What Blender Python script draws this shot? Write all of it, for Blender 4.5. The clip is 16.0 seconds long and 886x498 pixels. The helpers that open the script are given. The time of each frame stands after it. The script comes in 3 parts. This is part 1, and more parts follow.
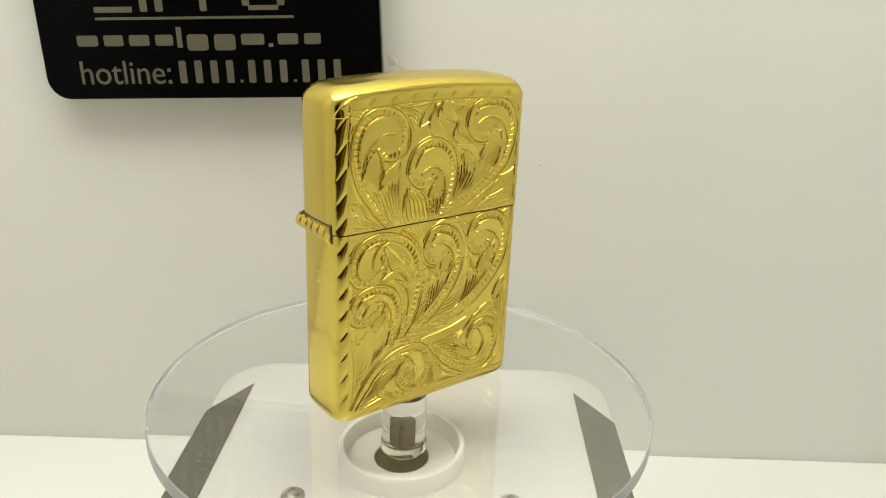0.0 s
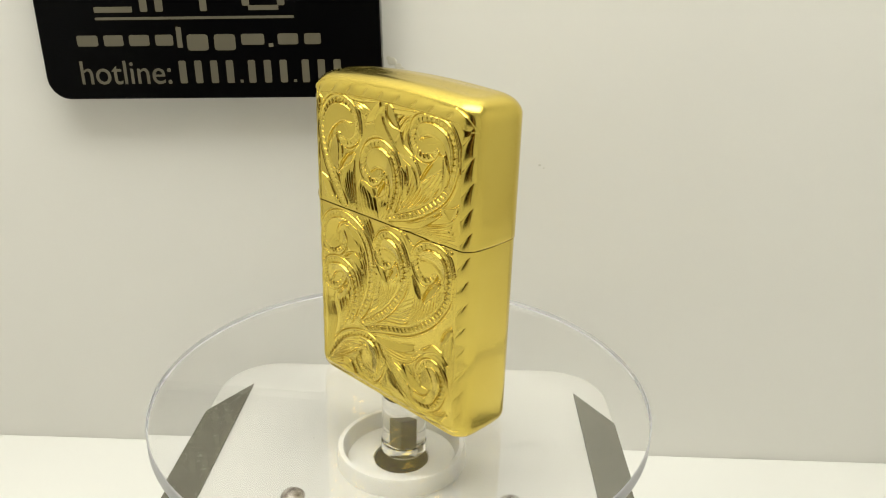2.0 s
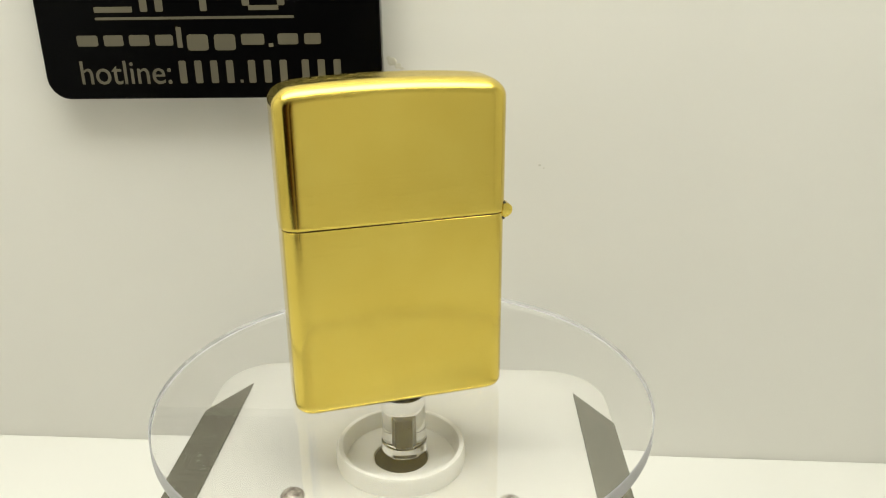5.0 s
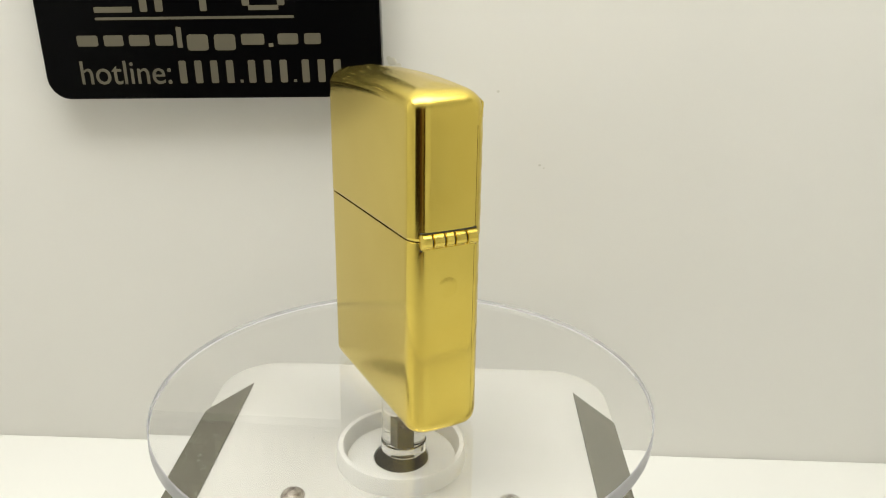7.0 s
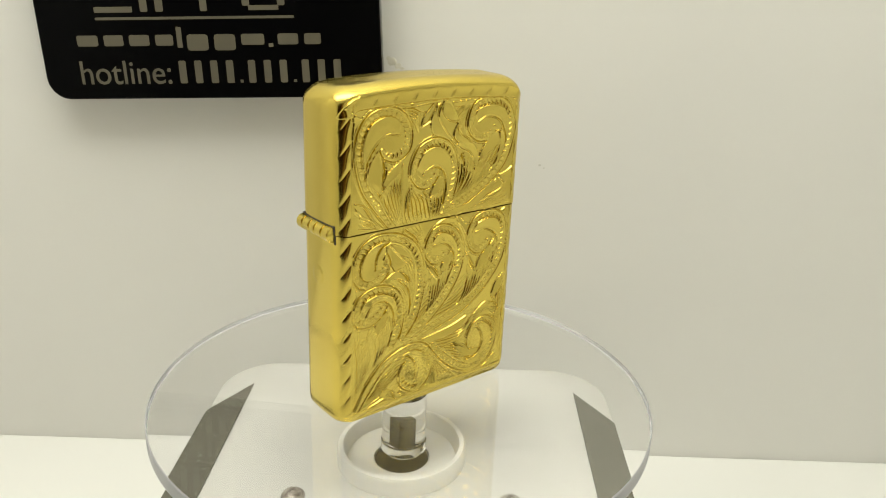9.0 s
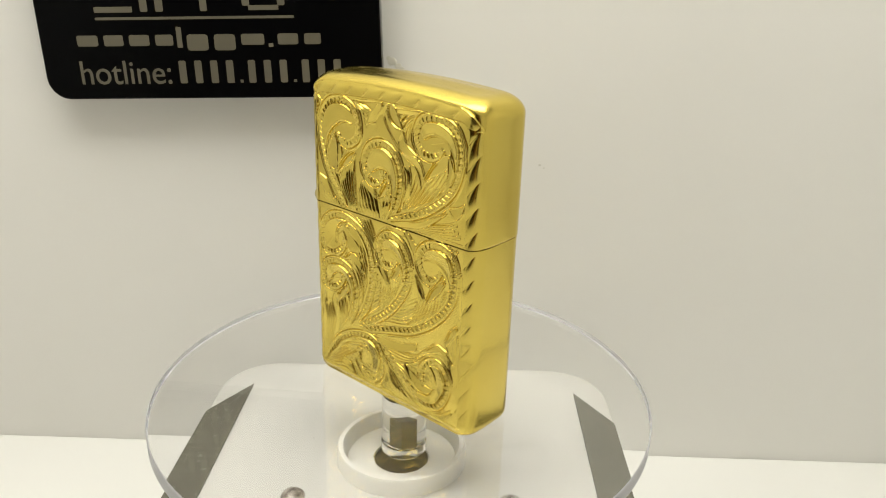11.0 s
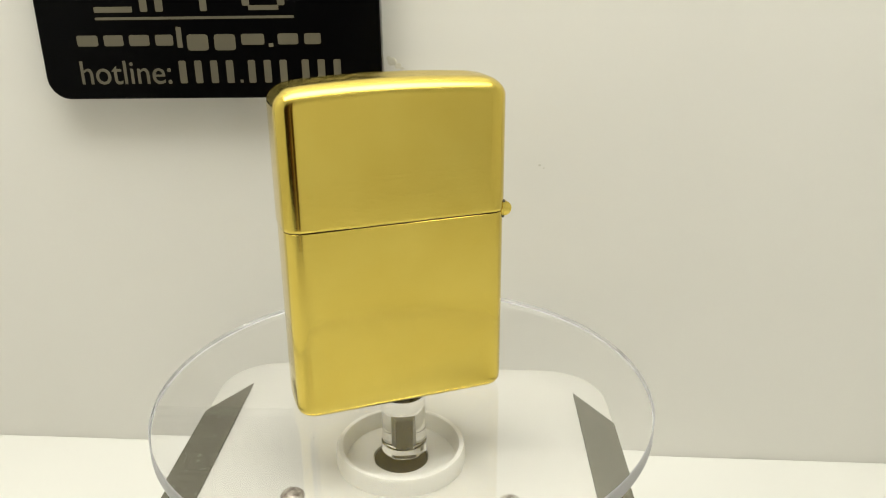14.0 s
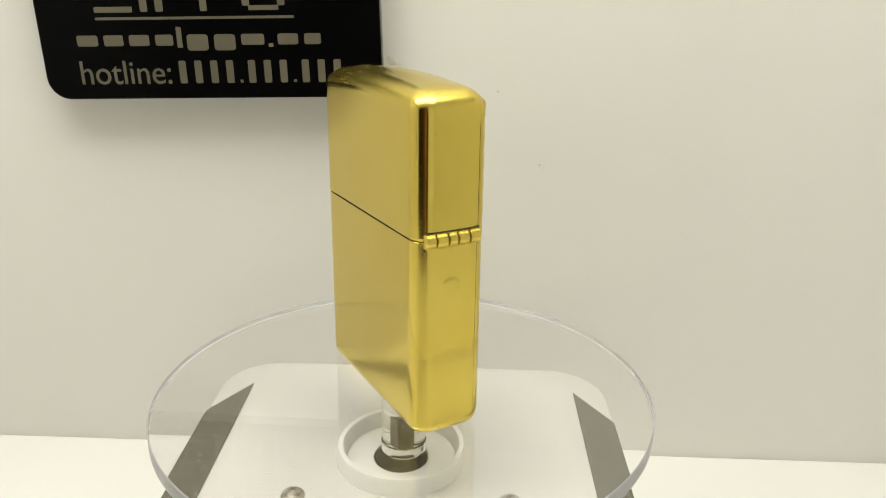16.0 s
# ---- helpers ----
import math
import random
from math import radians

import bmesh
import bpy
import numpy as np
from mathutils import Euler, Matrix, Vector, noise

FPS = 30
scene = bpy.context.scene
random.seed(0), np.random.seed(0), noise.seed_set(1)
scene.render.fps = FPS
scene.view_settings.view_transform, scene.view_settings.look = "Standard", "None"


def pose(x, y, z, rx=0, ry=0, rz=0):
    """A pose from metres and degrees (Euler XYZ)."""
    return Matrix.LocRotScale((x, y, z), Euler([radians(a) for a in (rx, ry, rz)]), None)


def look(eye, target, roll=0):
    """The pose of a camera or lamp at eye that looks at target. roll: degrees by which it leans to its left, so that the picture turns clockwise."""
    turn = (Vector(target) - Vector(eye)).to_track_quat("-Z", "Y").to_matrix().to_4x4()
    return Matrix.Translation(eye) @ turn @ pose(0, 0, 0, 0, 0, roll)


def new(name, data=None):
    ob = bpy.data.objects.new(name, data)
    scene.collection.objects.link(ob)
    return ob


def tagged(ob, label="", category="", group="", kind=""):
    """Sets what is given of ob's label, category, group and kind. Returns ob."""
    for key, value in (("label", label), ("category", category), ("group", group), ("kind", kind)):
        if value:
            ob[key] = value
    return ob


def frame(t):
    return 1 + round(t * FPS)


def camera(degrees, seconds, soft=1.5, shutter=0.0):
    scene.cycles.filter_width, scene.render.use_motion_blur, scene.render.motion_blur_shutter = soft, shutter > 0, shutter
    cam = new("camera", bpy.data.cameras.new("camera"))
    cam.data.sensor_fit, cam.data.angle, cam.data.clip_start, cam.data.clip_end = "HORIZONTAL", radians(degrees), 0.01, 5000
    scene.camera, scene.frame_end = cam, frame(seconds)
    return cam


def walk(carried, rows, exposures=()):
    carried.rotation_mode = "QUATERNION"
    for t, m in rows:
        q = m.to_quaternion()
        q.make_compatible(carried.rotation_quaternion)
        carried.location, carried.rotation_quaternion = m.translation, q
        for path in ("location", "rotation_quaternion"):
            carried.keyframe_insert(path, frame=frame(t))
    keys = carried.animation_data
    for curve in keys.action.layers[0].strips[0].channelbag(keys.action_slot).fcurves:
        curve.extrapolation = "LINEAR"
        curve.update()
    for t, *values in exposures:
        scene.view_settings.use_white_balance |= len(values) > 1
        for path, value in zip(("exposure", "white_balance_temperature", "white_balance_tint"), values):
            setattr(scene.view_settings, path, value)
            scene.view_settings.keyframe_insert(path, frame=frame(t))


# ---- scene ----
SEAM = 0.092  # height of the lid's seam over the table
cam = camera(58.76, 16.0, soft=1.1)
EYE = Vector((0.0, -0.13071, SEAM + 0.04162))
AIM = EYE + Vector((0.04978, 0.93630, -0.34767))
walk(cam, [(0.0, look(EYE, AIM, 1.008)), (16.0, look(EYE, AIM, 1.008))], exposures=[
    (0.0, -0.28, 6620, 4.5), (0.5, -0.16, 6420, 7.0), (1.0, -0.09, 6420, 10.0), (1.5, -0.09, 6330, 8.5), (2.0, -0.23, 6560, 7.0), (2.5, -0.20, 6480, 8.2),
    (3.0, -0.10, 6410, 9.5), (3.5, -0.20, 6430, 6.2), (4.0, -0.27, 6680, 4.0), (6.5, -0.12, 6520, 7.5), (7.0, -0.17, 6420, 8.8), (7.5, -0.10, 6330, 10.0),
    (8.5, -0.22, 6620, 6.7), (9.0, -0.30, 6620, 5.5), (11.5, -0.26, 6480, 10.0), (12.0, -0.08, 6430, 7.5), (12.5, -0.16, 6520, 8.0), (13.0, -0.26, 6600, 6.0), (13.5, -0.40, 6700, 5),
    (14.0, -0.22, 6640, 6.8), (14.5, -0.05, 6400, 9.5), (15.0, 0.05, 6410, 9.0), (15.5, -0.08, 6420, 8.5), (16.0, -0.20, 6640, 7.0)])

# ---- light ----
world = bpy.data.worlds.new("room_light")
scene.world = world
world.use_nodes = True
world.node_tree.nodes["Background"].inputs[0].default_value = (1.0, 0.8, 0.6, 1)
world.node_tree.nodes["Background"].inputs[1].default_value = 0.20
TURN = pose(0, 0, 0, 0, 0, -4.5)  # the booth stands slightly turned


def lamp(name, energy, sx, sy, m, colour=(1.0, 0.982, 0.905)):
    data = bpy.data.lights.new(name, "AREA")
    data.shape, data.size, data.size_y, data.energy, data.color = "RECTANGLE", sx, sy, energy, colour
    ob = new(name, data)
    ob.matrix_world = m
    return ob


lamp("ceiling_lamp", 0.93, 0.36, 0.15, TURN @ pose(-0.03, -0.03, 0.353, 8, 0, 0))


# ---- materials ----
def material(name):
    m = bpy.data.materials.new(name)
    m.use_nodes = True
    return m, m.node_tree, m.node_tree.nodes["Principled BSDF"]


def node(tree, kind, **values):
    n = tree.nodes.new(kind)
    for key, value in values.items():
        n.inputs[key].default_value = value
    return n


def noise_on(tree, scale, stretch=(1, 1, 1), detail=4.0):
    coord = node(tree, "ShaderNodeTexCoord")
    place = node(tree, "ShaderNodeMapping", Scale=stretch)
    tex = node(tree, "ShaderNodeTexNoise", Scale=scale, Detail=detail)
    tree.links.new(coord.outputs["Object"], place.inputs["Vector"])
    tree.links.new(place.outputs["Vector"], tex.inputs["Vector"])
    return tex.outputs["Fac"]


def ramp(tree, fac, lo, hi, a, b):
    n = node(tree, "ShaderNodeMapRange")
    for key, value in (("From Min", lo), ("From Max", hi), ("To Min", a), ("To Max", b)):
        n.inputs[key].default_value = value
    tree.links.new(fac, n.inputs["Value"])
    return n.outputs["Result"]


def blend(tree, fac, a, b):
    n = tree.nodes.new("ShaderNodeMix")
    n.data_type = "RGBA"
    n.inputs["A"].default_value, n.inputs["B"].default_value = (*a, 1), (*b, 1)
    tree.links.new(fac, n.inputs["Factor"])
    return n.outputs["Result"]


def bump(tree, bsdf, height, strength, distance):
    n = node(tree, "ShaderNodeBump", Strength=strength, Distance=distance)
    tree.links.new(height, n.inputs["Height"])
    tree.links.new(n.outputs["Normal"], bsdf.inputs["Normal"])


def painted(name, a, b, rough=0.55, scale=60.0, depth=0.00008):
    m, tree, bsdf = material(name)
    big, fine = noise_on(tree, scale * 0.2), noise_on(tree, scale * 25)
    tree.links.new(blend(tree, ramp(tree, big, 0.35, 0.65, 0, 1), a, b), bsdf.inputs["Base Color"])
    tree.links.new(ramp(tree, fine, 0.3, 0.7, rough - 0.06, rough + 0.06), bsdf.inputs["Roughness"])
    bump(tree, bsdf, fine, 0.3, depth)
    return m


GOLD, GOLD_DEEP = (0.71, 0.56, 0.125), (0.67, 0.515, 0.105)


def gold(name, stretch, rough, streak, depth):
    m, tree, bsdf = material(name)
    bsdf.inputs["Metallic"].default_value = 1.0
    lines = noise_on(tree, 900.0, stretch, 6.0)
    clouds = noise_on(tree, 90.0)
    tree.links.new(blend(tree, ramp(tree, clouds, 0.3, 0.7, 0, 1), GOLD, GOLD_DEEP), bsdf.inputs["Base Color"])
    tree.links.new(ramp(tree, lines, 0.3, 0.7, rough - streak, rough + streak), bsdf.inputs["Roughness"])
    bump(tree, bsdf, lines, 0.35, depth)
    return m


M_BRUSHED = gold("brushed_gold_plate", (0.11, 0.11, 12.0), 0.135, 0.05, 0.000011)
M_SATIN = gold("satin_gold_top", (0.3, 6.0, 6.0), 0.25, 0.03, 0.000003)
M_ENGRAVED = gold("bright_cut_gold", (0.6, 0.6, 0.6), 0.15, 0.03, 0.000004)
M_HINGE = gold("hinge_gold", (2.0, 0.1, 2.0), 0.24, 0.05, 0.00001)
M_WALL = painted("white_booth_wall", (0.80, 0.79, 0.755), (0.77, 0.76, 0.725), 0.5, 30.0, 0.00005)
M_TABLE = painted("white_table_sheet", (0.84, 0.835, 0.80), (0.81, 0.805, 0.77), 0.42, 30.0, 0.00004)
# white toned down for the platter's shade, as the platter casts no shadow
M_BASE = painted("shaded_white_plastic", (0.56, 0.55, 0.515), (0.535, 0.525, 0.49), 0.35, 80.0, 0.00003)
# the same white, lightened against the shade on the collar's walls
M_RING = painted("lightened_collar_plastic", (0.76, 0.75, 0.71), (0.73, 0.72, 0.68), 0.35, 80.0, 0.00003)
# near-black for shade in holes and gaps, also for spacers and dust
M_DARK = painted("dark_shade_and_dust", (0.045, 0.04, 0.035), (0.03, 0.027, 0.022), 0.5, 200.0)
M_ROOM = painted("dark_room_wall", (0.070, 0.036, 0.016), (0.045, 0.023, 0.010), 0.8, 30.0, 0.001)
# tan and brown of the added panels that only the gold reflects
M_TAN_REFLECTED = painted("tan_reflected_panel", (0.80, 0.56, 0.28), (0.72, 0.49, 0.23), 0.6, 30.0, 0.001)
M_BROWN_REFLECTED = painted("brown_reflected_panel", (0.30, 0.135, 0.05), (0.24, 0.10, 0.035), 0.6, 30.0, 0.001)
M_LETTER = painted("champagne_print", (0.135, 0.121, 0.083), (0.115, 0.103, 0.07), 0.45, 200.0, 0.00001)

M_SIGN, tree, bsdf = material("black_acrylic_sheet")
bsdf.inputs["Base Color"].default_value = (0.0025, 0.0025, 0.0028, 1)
tree.links.new(ramp(tree, noise_on(tree, 40.0), 0.3, 0.7, 0.12, 0.22), bsdf.inputs["Roughness"])
bsdf.inputs["Specular IOR Level"].default_value = 0.05

M_PANEL, tree, bsdf = material("grey_solar_cell")
tree.links.new(blend(tree, ramp(tree, noise_on(tree, 700.0), 0.62, 0.72, 0, 1), (0.125, 0.118, 0.092), (0.24, 0.235, 0.20)), bsdf.inputs["Base Color"])
tree.links.new(ramp(tree, noise_on(tree, 300.0), 0.3, 0.7, 0.45, 0.6), bsdf.inputs["Roughness"])
bsdf.inputs["Specular IOR Level"].default_value = 0.2

M_STEEL, tree, bsdf = material("dull_steel")
bsdf.inputs["Metallic"].default_value = 1.0
tree.links.new(blend(tree, noise_on(tree, 900.0), (0.17, 0.163, 0.145), (0.10, 0.095, 0.082)), bsdf.inputs["Base Color"])
tree.links.new(ramp(tree, noise_on(tree, 500.0), 0.3, 0.7, 0.25, 0.45), bsdf.inputs["Roughness"])

M_SCREW, tree, bsdf = material("grey_screw_cap")
bsdf.inputs["Metallic"].default_value = 0.25
tree.links.new(blend(tree, ramp(tree, noise_on(tree, 700.0), 0.4, 0.6, 0, 1), (0.13, 0.105, 0.085), (0.36, 0.325, 0.28)), bsdf.inputs["Base Color"])
bsdf.inputs["Roughness"].default_value = 0.28

M_CLEAR, tree, bsdf = material("clear_acrylic")
bsdf.inputs["Base Color"].default_value = (1.0, 1.0, 1.0, 1)
bsdf.inputs["Transmission Weight"].default_value = 1.0
bsdf.inputs["IOR"].default_value = 1.49
tree.links.new(ramp(tree, noise_on(tree, 200.0), 0.4, 0.7, 0.0, 0.03), bsdf.inputs["Roughness"])

# pale blue-grey colour puts the light caught in the clear rim into it
M_EDGE, tree, bsdf = material("edge_glow_acrylic")
bsdf.inputs["Base Color"].default_value = (0.74, 0.74, 0.79, 1)
bsdf.inputs["Transmission Weight"].default_value = 0.6
bsdf.inputs["IOR"].default_value = 1.49
tree.links.new(ramp(tree, noise_on(tree, 300.0), 0.3, 0.7, 0.3, 0.5), bsdf.inputs["Roughness"])

M_SPECK = painted("faint_speck", (0.68, 0.665, 0.61), (0.62, 0.605, 0.55), 0.4, 200.0)

M_GLUE, tree, bsdf = material("dried_glue")
tree.links.new(blend(tree, noise_on(tree, 600.0), (0.60, 0.58, 0.49), (0.70, 0.685, 0.61)), bsdf.inputs["Base Color"])
bsdf.inputs["Roughness"].default_value = 0.3

M_LED, tree, bsdf = material("lamp_diffuser")
bsdf.inputs["Base Color"].default_value = (0.8, 0.8, 0.78, 1)
bsdf.inputs["Emission Color"].default_value = (1.0, 0.982, 0.905, 1)
bsdf.inputs["Emission Strength"].default_value = 3.0


# ---- mesh tools ----
def finish(name, mesh, mat, parent=None, label="", smooth=False, m=None):
    mesh.materials.append(mat)
    if smooth:
        mesh.polygons.foreach_set("use_smooth", [True] * len(mesh.polygons))
    ob = new(name, mesh)
    if parent is not None:
        ob.parent = parent
    if m is not None:
        ob.matrix_basis = m
    return tagged(ob, label)


def part(name, bm, mat, parent=None, label="", smooth=False, m=None):
    mesh = bpy.data.meshes.new(name)
    bmesh.ops.recalc_face_normals(bm, faces=bm.faces)
    if bm.calc_volume(signed=True) < 0:
        bmesh.ops.reverse_faces(bm, faces=bm.faces)
    bm.to_mesh(mesh)
    bm.free()
    return finish(name, mesh, mat, parent, label, smooth, m)


def sharp_smooth(ob, degrees=40):
    ob.data.polygons.foreach_set("use_smooth", [True] * len(ob.data.polygons))
    ob.data.set_sharp_from_angle(angle=radians(degrees))
    return ob


def box(x0, x1, y0, y1, z0, z1, bevel=0.0, bm=None):
    bm = bm or bmesh.new()
    made = bmesh.ops.create_cube(bm, size=1.0, matrix=Matrix.LocRotScale(
        ((x0 + x1) / 2, (y0 + y1) / 2, (z0 + z1) / 2), None, (x1 - x0, y1 - y0, z1 - z0)))
    if bevel:
        edges = list({e for v in made["verts"] for e in v.link_edges})
        bmesh.ops.bevel(bm, geom=edges, offset=bevel, segments=3, affect="EDGES", profile=0.5)
    return bm


def rounded(w, d, r, n=8):
    """A rounded rectangle, anticlockwise."""
    pts = []
    for sx, sy, a0 in ((1, 1, 0), (-1, 1, 90), (-1, -1, 180), (1, -1, 270)):
        for k in range(n + 1):
            a = radians(a0 + 90 * k / n)
            pts.append((sx * (w / 2 - r) + r * math.cos(a), sy * (d / 2 - r) + r * math.sin(a)))
    return pts


def rings(bm, loops, cap_first=True, cap_last=True):
    rows = [[bm.verts.new(p) for p in loop] for loop in loops]
    for a, b in zip(rows, rows[1:]):
        for i in range(len(a)):
            j = (i + 1) % len(a)
            bm.faces.new((a[i], a[j], b[j], b[i]))
    if cap_first:
        bm.faces.new(rows[0][::-1])
    if cap_last:
        bm.faces.new(rows[-1])
    return bm


def lathe(profile, n=96):
    """A turned solid from (radius, z) pairs, open at its first and last radius."""
    bm = bmesh.new()
    rows = []
    for r, z in profile:
        rows.append([bm.verts.new((r * math.cos(2 * math.pi * k / n), r * math.sin(2 * math.pi * k / n), z)) for k in range(n)])
    for a, b in zip(rows, rows[1:]):
        for i in range(n):
            j = (i + 1) % n
            bm.faces.new((a[i], a[j], b[j], b[i]))
    if profile[0][0] > 0.00002:
        bm.faces.new(rows[0][::-1])
    if profile[-1][0] > 0.00002:
        bm.faces.new(rows[-1])
    bmesh.ops.remove_doubles(bm, verts=bm.verts, dist=1e-7)
    return bm


# ---- the booth ----
WALL_Y = 0.0643


def structure(name, bm, mat, label, category, smooth=False):
    ob = part(name, bm, mat, None, label, smooth, TURN.copy())
    return tagged(ob, label, category, "", "structure")


structure("table", box(-0.28, 0.28, -0.275, WALL_Y, -0.012, 0.0, 0.0015), M_TABLE, "smooth white table sheet of a photo booth", "table")
structure("wall_back", box(-0.28, 0.28, WALL_Y, WALL_Y + 0.006, -0.012, 0.37), M_WALL, "plain off-white back wall of the booth", "wall")
structure("wall_west", box(-0.286, -0.28, -0.275, WALL_Y + 0.006, -0.012, 0.37), M_WALL, "plain off-white side wall of the booth", "wall")
structure("wall_east", box(0.28, 0.286, -0.275, WALL_Y + 0.006, -0.012, 0.37), M_WALL, "plain off-white side wall of the booth", "wall")
structure("ceiling", box(-0.286, 0.286, -0.275, WALL_Y + 0.006, 0.37, 0.376), M_WALL, "plain off-white top of the booth", "ceiling")
# two unseen white flaps, added so the dark reflection ends at their edges
structure("reflector_front", box(0.083, 0.286, -0.281, -0.275, -0.012, 0.37), M_WALL, "unseen off-white front flap, added to bound the gold's dark reflection", "wall")
structure("reflector_flap", box(-0.286, -0.205, -0.281, -0.275, -0.012, 0.37), M_WALL, "unseen narrow off-white flap, added to bound the gold's dark reflection", "wall")
# unseen wall and panels, added to give the gold dark, brown and tan reflections
structure("wall_room", box(-1.1, 1.1, -0.80, -0.75, -0.6, 1.0), M_ROOM, "unseen dark brown room wall, added for the gold to reflect", "wall")
for x0, x1, tone in ((-0.12, -0.005, M_BROWN_REFLECTED), (0.0, 0.09, M_TAN_REFLECTED), (0.20, 0.75, M_TAN_REFLECTED)):
    structure("reflected_panel", box(x0, x1, -0.75, -0.735, -0.6, 1.0, 0.003), tone, "unseen plain panel, added for the gold to reflect", "panel")

led = tagged(new("ceiling_light"), "flat white lamp panel under the booth's top", "lamp")
led.matrix_world = TURN @ pose(-0.03, -0.03, 0.362)
part("housing", box(-0.186, 0.186, -0.081, 0.081, -0.002, 0.0078, 0.001), M_BASE, led)
part("diffuser", box(-0.18, 0.18, -0.075, 0.075, -0.0035, -0.0022), M_LED, led, "glowing white diffuser")


# ---- the sign on the wall ----
def plate(name, pts, y0, y1, mat, parent, label="", edge=0.0):
    """An upright plate of the outline pts (x, z), from y0 (front) back to y1."""
    bm = bmesh.new()
    loops = []
    cx, cz = sum(p[0] for p in pts) / len(pts), sum(p[1] for p in pts) / len(pts)
    for y, k in ((y0, edge), (y0 + edge, 0.0), (y1, 0.0)):
        loops.append([(x - math.copysign(k, x - cx), y, z - math.copysign(k, z - cz)) for x, z in pts])
    rings(bm, loops if edge else loops[1:])
    return part(name, bm, mat, parent, label)


sign = tagged(new("shop_sign"), "glossy black acrylic sign with champagne print on the wall", "sign")
sign.matrix_world = TURN @ pose(-0.08549, WALL_Y, SEAM + 0.00783, 0, -1.735, 0)
SIGN_W, SIGN_H = 0.0809, 0.054
outline = [(x + SIGN_W / 2 - 0.0049, z + SIGN_H / 2) for x, z in rounded(SIGN_W, SIGN_H, 0.0052, 10)]
plate("face_sheet", outline, -0.0062, -0.0034, M_SIGN, sign, "glossy black acrylic front", 0.0003)
plate("backing_sheet", [(x * 0.998 + 0.0001, z + 0.0001) for x, z in outline], -0.0032, -0.0012, M_CLEAR, sign, "clear acrylic backing")
for x in (0.006, 0.064):
    for z in (0.006, 0.047):
        part("spacer", box(x - 0.004, x + 0.004, -0.0012, -0.0001, z - 0.003, z + 0.003), M_DARK, sign)


def bar(x0, x1, z0, z1, name="print_bar"):
    r = min(x1 - x0, z1 - z0) * 0.18
    pts = [(x + (x0 + x1) / 2, z + (z0 + z1) / 2) for x, z in rounded((x1 - x0), (z1 - z0), r, 2)]
    plate(name, [(x / 1000, z / 1000) for x, z in pts], -0.00632, -0.0061, M_LETTER, sign)


bar(9.3, 56.0, 18.35, 18.95, "rule_line")
# the trade mark, as plain shapes
bar(9.3, 18.3, 20.0, 21.3)
for x0, x1 in ((20.2, 21.9), (23.8, 25.6), (34.3, 35.9)):
    bar(x0, x1, 20.1, 27.5)
bar(45.6, 52.6, 20.2, 21.3)
for x0, x1 in ((44.2, 45.9), (52.4, 54.1)):
    bar(x0, x1, 21.2, 26.5)
bar(9.3, 18.3, 26.2, 27.5)
bar(45.6, 52.6, 26.4, 27.5)
# the address line, as plain bars
x = 3.6
for w, low, high in ((6.0, 0, 3.4), (5.6, 0, 3.4), (5.8, 0, 3.4), (5.2, 0, 3.4), (1.2, 0, 4.7), (6.0, -1.5, 3.4), (6.0, -1.5, 3.4), (6.4, 0, 3.4), (1.1, 0, 0.8), (5.8, 0, 3.4), (4.9, 0, 3.4)):
    if w > 2:
        bar(x + 0.5, x + w - 0.5, 12.4 + 0.8 * low, 14.9)
    else:
        bar(x, x + w, 11.9 + low, 11.9 + high)
    x += w + (0.45 if w > 2 else 0.65)
# the number, as plain bars
x = 27.0
for w in (3.0, 3.0, 3.0, 3.0, 0.7, 3.0, 3.0, 3.0, 0.7, 3.0, 3.0, 3.0):
    if w < 1:
        bar(x, x + w, 3.65, 4.35)
    else:
        bar(x + 0.65, x + w - 0.65, 3.6, 8.9)
    x += w + 0.78

font = bpy.data.curves.new("word", "FONT")
font.body, font.size, font.extrude = "hotline:", 0.0072, 0.0001
word = new("word_source", font)
dg = bpy.context.evaluated_depsgraph_get()
word_mesh = bpy.data.meshes.new_from_object(word.evaluated_get(dg))
bpy.data.objects.remove(word)
xs = [v.co.x for v in word_mesh.vertices]
ys = [v.co.y for v in word_mesh.vertices]
for v in word_mesh.vertices:
    v.co = Vector((0.0038 + (v.co.x - min(xs)) / (max(xs) - min(xs)) * 0.0218,
                   -0.00625 - v.co.z, 0.0035 + (v.co.y - min(ys)) / (max(ys) - min(ys)) * 0.0055))
word_mesh.materials.clear()
finish("lettering", word_mesh, M_LETTER, sign, "champagne word hotline")

# dried glue on the wall beside the sign
bm = bmesh.new()
for x, z, r in ((-0.0078, 0.0176, 0.0012), (-0.0064, 0.0166, 0.0009), (-0.0088, 0.0184, 0.0006), (-0.0054, 0.0161, 0.0006)):
    bmesh.ops.create_icosphere(bm, subdivisions=2, radius=r, matrix=Matrix.LocRotScale((x, WALL_Y, SEAM + z), None, (1, 0.08, 0.8)))
for v in bm.verts:
    v.co += Vector((1, 0.2, 1)) * 0.0003 * noise.noise(v.co * 900)
tagged(part("glue_smear", bm, M_GLUE, None, "", True, TURN.copy()), "small dried glue smear on the off-white wall", "glue")

# small marks on the wall
bm = bmesh.new()
for x, z, r in ((0.0182, 0.0110, 0.00042), (0.0294, -0.0073, 0.00038), (0.0305, -0.0080, 0.00022)):
    bmesh.ops.create_icosphere(bm, subdivisions=2, radius=r, matrix=Matrix.LocRotScale((x, WALL_Y, SEAM + z), None, (1, 0.06, 0.8)))
